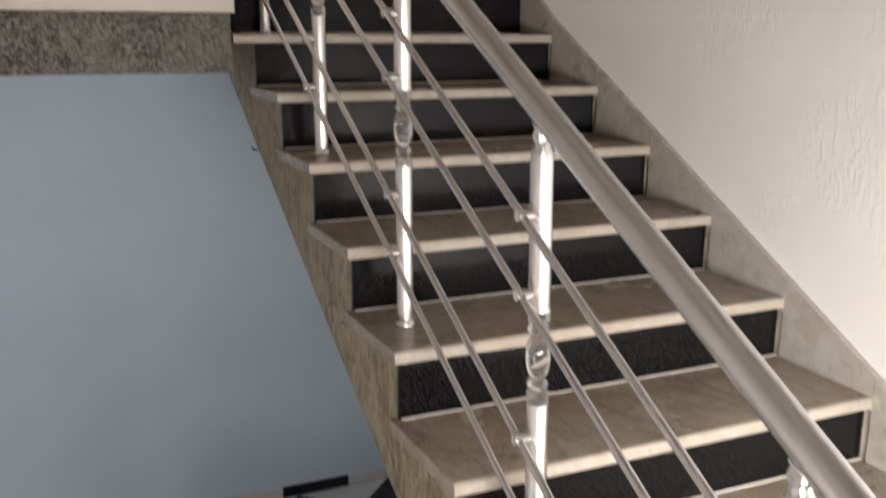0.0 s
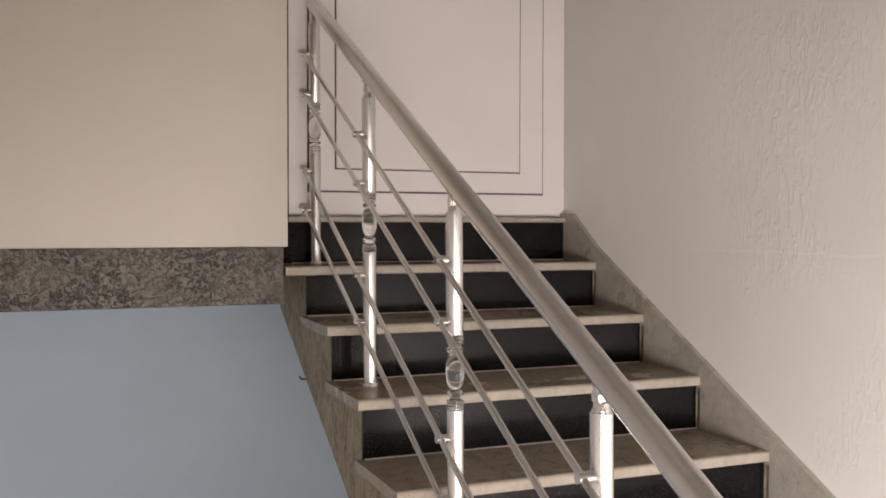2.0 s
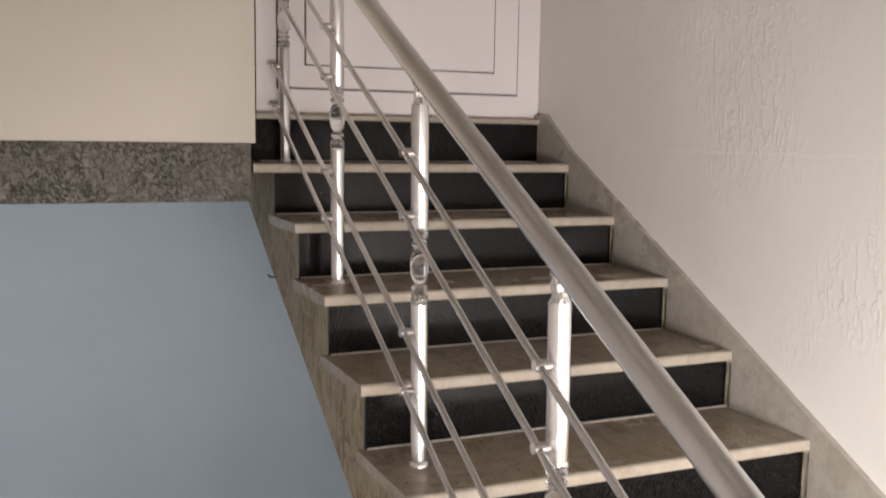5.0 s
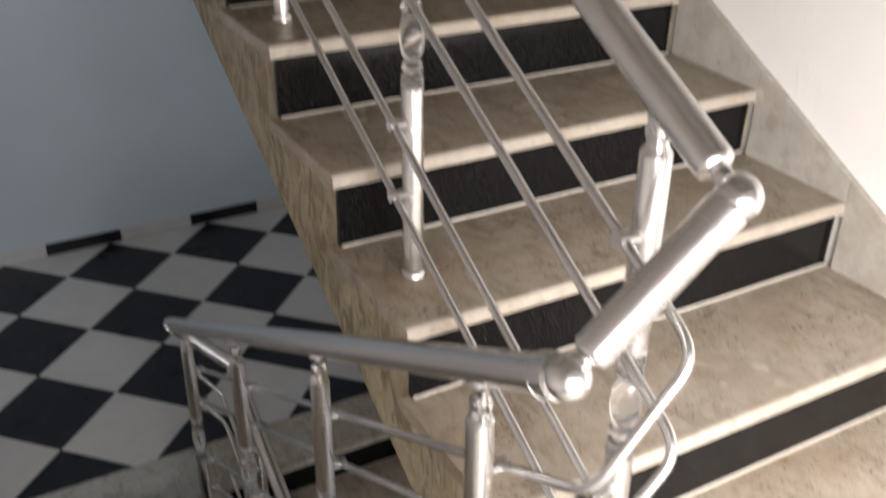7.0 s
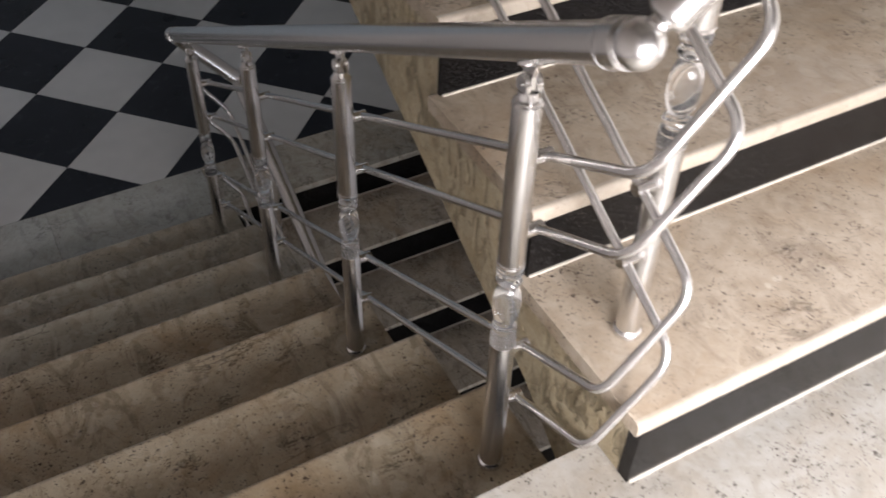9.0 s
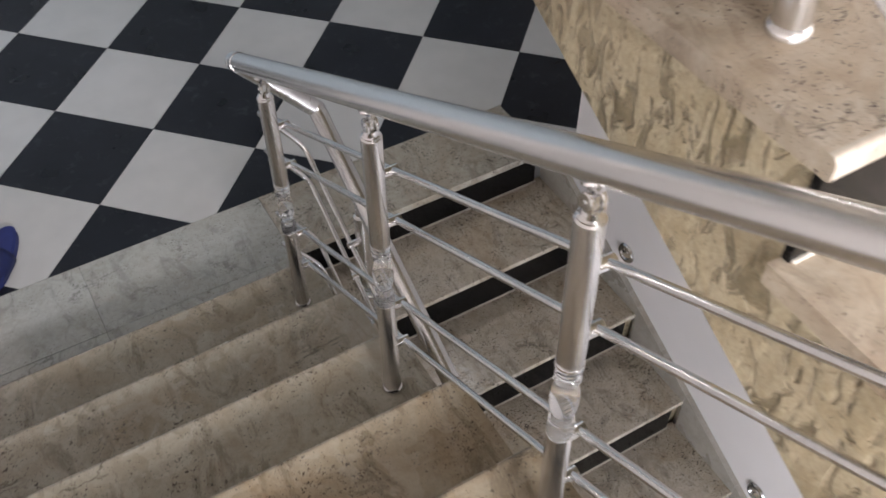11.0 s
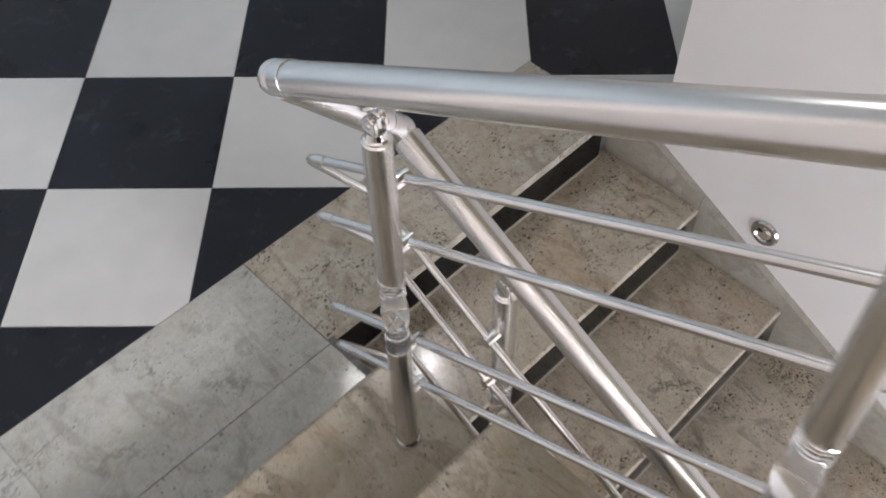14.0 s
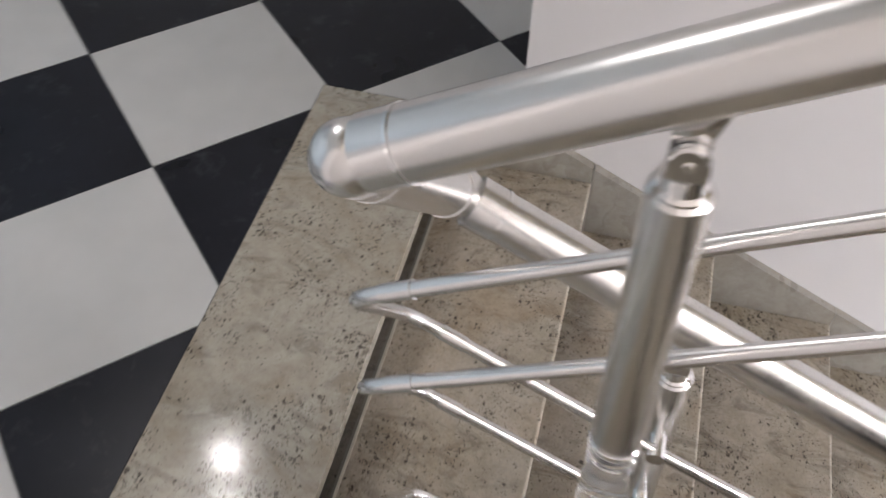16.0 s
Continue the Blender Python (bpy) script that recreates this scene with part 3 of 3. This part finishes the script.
for k in range(1, LOW_STEPS + 1):
    if k < LOW_STEPS:
        t = part("tread", T_LOW, None, stair3)
        t.location = (XL0, Y3 - k * GO3, HALL - k * RISE3)
    r = part("riser", R_LOW, None, stair3)
    r.location = (XL0 + 0.012, Y3 - (k - 1) * GO3 + 0.009, HALL - k * RISE3 + 0.002)
    g = part("grout_line", G_LOW, None, stair3)
    g.location = (XL0 + 0.012, Y3 - (k - 1) * GO3 + 0.009, HALL - k * RISE3 + 0.001)
    ya, yb = Y3 - k * GO3, Y3 - (k - 1) * GO3
    za = HALL - k * RISE3
    yt = min(yb, 2.287)
    head = [(yb + 0.018, za - 0.04), (yb + 0.018, HALL - 0.001), (2.289, HALL - 0.001)] if k == 1 else [(yt - 0.001, za - 0.04)]
    part("skirting_plate", prism_bm([(ya + 0.001, za - 0.04), *head, (yt - 0.001, low_z(yt) + 0.045), (ya + 0.001, low_z(ya) + 0.045)], XL1 - 0.003, WALL_LOW_X - 0.001), SKIRTING, stair3)

# ---- railings ----
XA, XP, XF = 0.101, -0.090, 0.100             # rows of posts: upper, middle, lower flight
ROD_R, RAIL_R, POST_R = 0.0074, 0.0250, 0.0205
B1, B2 = Vector((XA, 0.045, 1.006)), Vector((XP, 0.070, 0.811))
B3, B4 = Vector((XP, 2.241, -0.393)), Vector((XF, 2.211, -0.606))
S1, S2, S3 = 0.5335, -0.5546, 0.522           # slopes of the three rails


def rail_up(y):
    return B1.z + S1 * (y - B1.y)


def rail_mid(y):
    return B2.z + S2 * (y - B2.y)


def rail_low(y):
    return B4.z + S3 * (y - B4.y)


up_rail = tagged(new("stair_railing"), "satin aluminium stair railing with clear acrylic turned posts, upper flight", "railing", "stair railings")
mid_rail = tagged(new("stair_railing"), "satin aluminium stair railing with clear acrylic turned posts, middle flight", "railing", "stair railings")
low_rail = tagged(new("stair_railing"), "satin aluminium stair railing with clear acrylic turned posts, lower flight", "railing", "stair railings")

CRYSTAL_H = 0.178
# (half width, height): thin rings, bead, egg, bead, thin rings
crystal_profile = [(0.0185, 0.0), (0.0204, 0.002), (0.0204, 0.006), (0.0178, 0.008), (0.0202, 0.010), (0.0202, 0.014), (0.0172, 0.016), (0.0195, 0.019), (0.0195, 0.022), (0.0135, 0.026), (0.0130, 0.029), (0.0180, 0.033), (0.0196, 0.037), (0.0180, 0.042), (0.0125, 0.046), (0.0122, 0.049), (0.0165, 0.055), (0.0198, 0.066), (0.0212, 0.078), (0.0216, 0.089)]
crystal_profile += [(a, 0.178 - c) for a, c in crystal_profile[-2::-1]]
CRYSTAL = finish("crystal", lathe_bm([(a * 1.04, c) for a, c in crystal_profile], 28), ACRYLIC, True)
UPPER_H = 0.284
UPPER = finish("upper_tube", lathe_bm([(POST_R - 0.001, 0), (POST_R, 0.002), (POST_R, UPPER_H - 0.003), (POST_R - 0.003, UPPER_H)], 28), ALU, True)
NECK = finish("neck", lathe_bm([(0.0178, 0), (0.0178, 0.002), (0.0150, 0.0045), (0.0142, 0.010), (0.0135, 0.0145), (0.002, 0.0147)], 24), CHROME, True)
cheek_bm = prism_bm([(-0.0118, 0.0), (0.0118, 0.0)] + [(0.0118 * math.cos(radians(a)), 0.014 + 0.0118 * math.sin(radians(a))) for a in range(0, 181, 15)], -0.0037, 0.0037)
bmesh.ops.bevel(cheek_bm, geom=[e for e in cheek_bm.edges if abs((e.verts[0].co - e.verts[1].co).x) < 0.001], offset=0.002, segments=2, affect="EDGES")
CHEEK = finish("fork_cheek", cheek_bm, CHROME)
TONGUE = finish("tongue", prism_bm([(-0.008, 0.0), (0.008, 0.0), (0.0085, 0.022), (0.017, 0.046), (-0.017, 0.046), (-0.0085, 0.022)], -0.0042, 0.0042), CHROME)
PIN = finish("pin", tube_bm([(-0.0136, 0, 0), (0.0136, 0, 0)], 0.0035, 12), ALU, True)
FLANGE = finish("base_flange", lathe_bm([(0.0255, 0), (0.0255, 0.005), (0.0235, 0.010), (0.0207, 0.013)], 28), ALU, True)
RING = finish("ring", lathe_bm([(0.0200, 0), (0.0211, 0.001), (0.0211, 0.005), (0.0200, 0.006)], 24), CHROME, True)


LEAN = 1.3
LEAN_T = math.tan(radians(LEAN))


def post(parent, x, y, z, top, slope, neck=0.058):
    """A post of two tubes with a turned acrylic piece between; top is the rail's axis."""
    h = (top + slope * LEAN_T * (top - z) - RAIL_R - z)
    low_h = h - neck - UPPER_H - CRYSTAL_H
    p = part("post", lathe_bm([(POST_R, 0.001), (POST_R, low_h)], 28), ALU, parent, smooth=True)
    sharp(p)
    p.matrix_basis = pose(x, y, z, -LEAN, 0, 0)
    cheek = -1
    for nm, me, dz in (("base_flange", FLANGE, 0.0), ("ring", RING, low_h - 0.006), ("crystal", CRYSTAL, low_h), ("ring", RING, low_h + CRYSTAL_H - 0.003), ("upper_tube", UPPER, low_h + CRYSTAL_H), ("neck", NECK, low_h + CRYSTAL_H + UPPER_H), ("fork_cheek", CHEEK, low_h + CRYSTAL_H + UPPER_H + 0.0145), ("fork_cheek", CHEEK, low_h + CRYSTAL_H + UPPER_H + 0.0145), ("tongue", TONGUE, low_h + CRYSTAL_H + UPPER_H + 0.0155), ("pin", PIN, low_h + CRYSTAL_H + UPPER_H + 0.0265)):
        o = part(nm, me, None, p, "clear turned acrylic" if nm == "crystal" else "")
        o.location = (cheek * 0.0088 if nm == "fork_cheek" else 0, 0, dz)
        cheek = -cheek if nm == "fork_cheek" else cheek
    s = part("saddle", lathe_bm([(0.009, -0.007), (0.014, -0.0045), (0.0185, -0.001), (0.0185, 0.003)], 20), CHROME, p, smooth=True)
    s.matrix_basis = pose(0, 0, h - 0.001, math.degrees(math.atan(slope)), 0, 0)
    return p


CLAMP = finish("clamp", tube_bm([(0, 0, 0), (0.034, 0, 0), (0.0365, 0, 0)], 0.0102, 16), CHROME, True)


def clamps(parent, x, y, z0, side, rail, offs):
    for o in offs:
        z = rail(y) - o
        yy = y + (z - z0) * LEAN_T
        z = rail(yy) - o
        c = part("clamp", CLAMP, None, parent, "chrome rod clamp")
        c.matrix_basis = pose(x + side * 0.012, yy, z, 0, 0, 0 if side > 0 else 180)


OFF_UP = (0.178, 0.320, 0.589, 0.727)
OFF_MID = (0.187, 0.321, 0.579, 0.714)
OFF_LOW = (0.180, 0.314, 0.572, 0.707)
XR_UP, XR_MID, XR_LOW = XA - 0.038, XP + 0.038, XF - 0.038
for k, y in ((1, 0.162), (3, 0.804), (5, 1.454), (7, 2.108), (9, 2.745)):
    post(up_rail, XA, y, k * RISE, rail_up(y), S1, 0.044)
    clamps(up_rail, XA, y, k * RISE, -1, rail_up, OFF_UP)
for k in (1, 2, 3, 4):
    y = 0.228 + (k - 1) * 2 * GO2
    post(mid_rail, XP, y, z2(2 * k - 1), rail_mid(y), S2)
    clamps(mid_rail, XP, y, z2(2 * k - 1), 1, rail_mid, OFF_MID)
for k in (2, 4, 6):
    y = 1.950 - (k - 2) * GO3
    post(low_rail, XF, y, HALL - k * RISE3, rail_low(y), S3)
    clamps(low_rail, XF, y, HALL - k * RISE3, -1, rail_low, OFF_LOW)


def bar(name, pts, r, mat, parent, seg=18):
    return sharp(part(name, tube_bm(pts, r, seg), mat, parent, smooth=True), 50)


Y_TOP = 2.78
d1 = Vector((0, 1, S1)).normalized()
d2 = Vector((0, 1, S2)).normalized()
d3 = Vector((0, -1, -S3)).normalized()
bar("handrail", [B1 + d1 * 0.051, Vector((XA, Y_TOP, rail_up(Y_TOP)))], RAIL_R, ALU, up_rail, 32)
bar("handrail", [B2 + d2 * 0.03, B3 - d2 * 0.03], RAIL_R, ALU, mid_rail, 32)
bar("handrail", [B4 + d3 * 0.03, B4 + d3 * 2.6], RAIL_R, ALU, low_rail, 32)


def joint(p, dirs, parent, ball=0.0285, collar=0.0272):
    """A ball joint with a collar towards each bar."""
    part("ball_joint", ball_bm(p, ball), ALU, parent, "polished ball joint", True)
    for d in dirs:
        d = d.normalized()
        bar("collar", [p + d * 0.016, p + d * 0.018, p + d * 0.040, p + d * 0.042], collar, ALU, parent, 28)
        bar("seam_ring", [p + d * 0.0425, p + d * 0.0455], collar + 0.0006, CHROME, parent, 28)


END_CAP = finish("end_cap", lathe_bm([(0.0125, -0.034), (0.0125, -0.012), (0.0150, -0.0105), (0.0205, -0.0085), (0.0240, -0.0045), (RAIL_R, 0.0), (RAIL_R, 0.002)], 32), ALU, True)


def capped_end(p, d, parent, gap):
    """A domed end of a handrail on a thin neck towards its ball."""
    d = d.normalized()
    c = part("end_cap", END_CAP, None, parent, "domed cap on a thin neck")
    c.matrix_basis = Matrix.Translation(p + d * gap) @ Vector((0, 0, 1)).rotation_difference(d).to_matrix().to_4x4()


link = B2 - B1
joint(B1, (link,), up_rail, 0.0275, 0.0262)
capped_end(B1, d1, up_rail, 0.050)
joint(B2, (d2,), mid_rail, 0.0285, 0.0290)
capped_end(B2, -link, mid_rail, 0.042)
bar("link_rail", [B1 + link.normalized() * 0.03, B2 - link.normalized() * 0.043], RAIL_R, ALU, mid_rail, 32)
link = B4 - B3
joint(B3, (-d2, link), mid_rail, 0.0258, 0.0257)
joint(B4, (-link, d3), low_rail, 0.0258, 0.0257)
bar("link_rail", [B3 + link.normalized() * 0.03, B4 - link.normalized() * 0.03], RAIL_R, ALU, low_rail, 32)
# four rods run on through both turns
for i in range(4):
    yu, ym = 0.026, 0.051
    a = Vector((XR_UP, Y_TOP - 0.02, rail_up(Y_TOP - 0.02) - OFF_UP[i]))
    b0 = Vector((XR_UP, yu, rail_up(yu) - OFF_UP[i]))
    b1 = Vector((XR_MID, ym, rail_mid(ym) - OFF_MID[i]))
    b1 -= Vector((0, 0.010, 0.012)) if i == 3 else Vector((0, 0.012, 0.004)) if i == 2 else Vector()
    knee = Vector((XR_MID, 0.24, rail_mid(0.24) - OFF_MID[i]))
    c0 = Vector((XR_MID, 2.268, rail_mid(2.268) - OFF_MID[i]))
    c1 = Vector((XR_LOW, 2.246, rail_low(2.246) - OFF_MID[i] + 0.018))
    e = Vector((XR_LOW, -0.05, rail_low(-0.05) - OFF_LOW[i]))
    low_knee = Vector((XR_LOW, 1.99, rail_low(1.99) - OFF_LOW[i]))
    bar("rod", fillet([a, b0, (b0 + b1) / 2], 0.04), ROD_R, ALU, up_rail, 12)
    bar("rod", fillet([(b0 + b1) / 2, b1, knee, c0, (c0 + c1) / 2], 0.04 if i < 2 else 0.03), ROD_R, ALU, mid_rail, 12)
    bar("rod", fillet([(c0 + c1) / 2, c1, low_knee, e], 0.04), ROD_R, ALU, low_rail, 12)
    # sleeves at the lower turn
    for p, q in ((c0, mid_rail), (c1, low_rail)):
        u = ((c0 if p is c1 else knee) - p).normalized()
        w = ((c1 if p is c0 else low_knee) - p).normalized()
        away = u if p is c0 else w
        bar("sleeve", [p + away * 0.036, p + away * 0.038, p + away * 0.064, p + away * 0.066], ROD_R + 0.0011, ALU, q, 14)

# ---- small things ----
for y, z in ((1.918, -1.494), (1.079, -1.932)):
    d = tagged(new("step_light"), "round chrome recessed step light in the white wall", "light", "step lights")
    d.location = (WALL_LOW_X, y, z)
    o = part("bezel", lathe_bm([(0.041, 0), (0.041, 0.003), (0.036, 0.009), (0.026, 0.009), (0.022, 0.004), (0.022, 0.0)], 28), DARK_CHROME, d, smooth=True)
    o.rotation_euler = (0, radians(-90), 0)
    o = part("lens", lathe_bm([(0.0215, 0.001), (0.0215, 0.005), (0.013, 0.010), (0.002, 0.011)], 20), CHROME, d, smooth=True)
    o.rotation_euler = (0, radians(-90), 0)
for lx, ly in DOWNLIGHTS:
    d = tagged(new("ceiling_downlight"), "round lit downlight in the hall ceiling", "light", "hall downlights")
    d.location = (lx, ly, SLAB0)
    part("rim", lathe_bm([(0.062, -0.001), (0.062, -0.006), (0.052, -0.009)], 28), CHROME, d, smooth=True)
    part("lamp_glass", lathe_bm([(0.038, -0.0095), (0.038, -0.012)], 28), LAMP_ON, d, "glowing white")
hook = tagged(new("wall_hook"), "small dark metal hook at the edge of the stone stringer", "hook")
hook.location = (0.018, 2.56, up_z(2.56) - 0.395)
part("stem", tube_bm([(0.002, 0, 0), (-0.018, -0.004, 0.002), (-0.024, -0.006, 0.012)], 0.003, 8), DARK_METAL, hook, smooth=True)


def slipper(x, y, turn):
    s = tagged(new("slipper"), "dark blue foam rubber slipper on the hall floor", "slipper", "pair of slippers")
    s.matrix_basis = pose(x, y, HALL + 0.0005, 0, 0, turn) @ Matrix.Scale(1.12, 4)
    out = []
    for i in range(28):
        a = 2 * math.pi * i / 28
        w = 0.044 + 0.005 * math.sin(a)
        out.append((w * math.copysign(abs(math.cos(a)) ** 0.72, math.cos(a)), 0.128 * math.copysign(abs(math.sin(a)) ** 0.80, math.sin(a))))
    part("sole", prism_bm(out, 0.0, 0.026, "z"), RUBBER_SOLE, s)
    part("insole", prism_bm([(px * 0.86, py * 0.92) for px, py in out], 0.0265, 0.029, "z"), RUBBER_SOLE, s)
    bm = bmesh.new()
    rows = []
    for i in range(9):
        yy = 0.0 + 0.115 * i / 8
        w = 0.050 * math.sqrt(max(0.05, 1 - (yy / 0.132) ** 2)) + 0.003
        hgt = 0.062 * math.sqrt(max(0.08, 1 - (yy / 0.125) ** 2))
        rows.append([bm.verts.new((w * math.cos(math.pi * j / 10), yy, 0.008 + hgt * math.sin(math.pi * j / 10))) for j in range(11)])
    for u, w in zip(rows, rows[1:]):
        for j in range(10):
            bm.faces.new((u[j], u[j + 1], w[j + 1], w[j]))
    bm.faces.new(rows[-1])
    up = part("upper", bm, RUBBER, s, smooth=True)
    so = up.modifiers.new("thick", "SOLIDIFY")
    so.thickness = 0.006
    return s


slipper(-0.862, 2.890, 152)
slipper(-0.960, 2.945, 156)

# ---- hall floor ----
fl = tagged(new("floor_hall"), "black and white ceramic tiles laid diagonally with a granite border", "floor", kind="structure")
part("screed", prism_bm([(-1.42, 2.13), (XL0, 2.13), (XL0, Y3 + 0.02), (1.108, Y3 + 0.02), (1.108, 2.291), (2.75, 2.291), (2.75, 5.0), (-2.9, 5.0), (-2.9, 3.45), (-1.42, 3.45)], HALL - 0.16, HALL - 0.0035, "z"), JOINT, fl, "dark joints")
for x0, x1, y0, y1, stone in ((XM0 + 0.002, -0.6355, 2.4115, STRIP_Y, GRANITE_GREY), (-0.634, 0.0255, 2.4115, STRIP_Y, GRANITE_GREY), (0.0275, 1.075, Y3, STRIP_Y, GRANITE_BORDER), (XM0 + 0.002, -0.6355, 2.163, 2.4097, GRANITE_GREY), (-0.634, 0.0255, 2.163, 2.4097, GRANITE_GREY)):
    part("border_slab", box_bm(x0, y0, HALL - 0.03, x1, y1, HALL, 0.0007), stone, fl)


def clip(poly, axis, value, keep_over):
    out = []
    for p, q in zip(poly, poly[1:] + poly[:1]):
        ip = (p[axis] >= value) == keep_over
        iq = (q[axis] >= value) == keep_over
        if ip:
            out.append(p)
        if ip != iq:
            s = (value - p[axis]) / (q[axis] - p[axis])
            out.append((p[0] + s * (q[0] - p[0]), p[1] + s * (q[1] - p[1])))
    return out


OX, OY, TILE = 0.123, 2.993, 0.430
r2 = math.sqrt(2)
for i in range(-8, 9):
    for j in range(-8, 10):
        g = 0.0035
        cell = [(i + g, j + g), (i + 1 - g, j + g), (i + 1 - g, j + 1 - g), (i + g, j + 1 - g)]
        q = [(OX + TILE * (a - c) / r2, OY + TILE * (a + c) / r2) for a, c in cell]
        dark = (i + j) % 2 == 0
        for x0, x1, y0, y1 in ((-1.42, 2.598, STRIP_Y + 0.001, FAR_Y - 0.001), (1.077, 2.598, Y3, STRIP_Y + 0.001), (1.110, 2.598, 2.289, Y3), (-2.718, -1.42, 3.602, FAR_Y - 0.001)):
            s = q
            for ax, val, over in ((0, x0, True), (0, x1, False), (1, y0, True), (1, y1, False)):
                s = clip(s, ax, val, over) if len(s) > 2 else []
            if len(s) < 3:
                continue
            cx, cy = sum(p[0] for p in s) / len(s), sum(p[1] for p in s) / len(s)
            o = part("tile", prism_bm([(p[0] - cx, p[1] - cy) for p in s], -0.008, 0.0, "z"), BLACK_TILE if dark else WHITE_TILE, fl)
            o.location = (cx, cy, HALL)
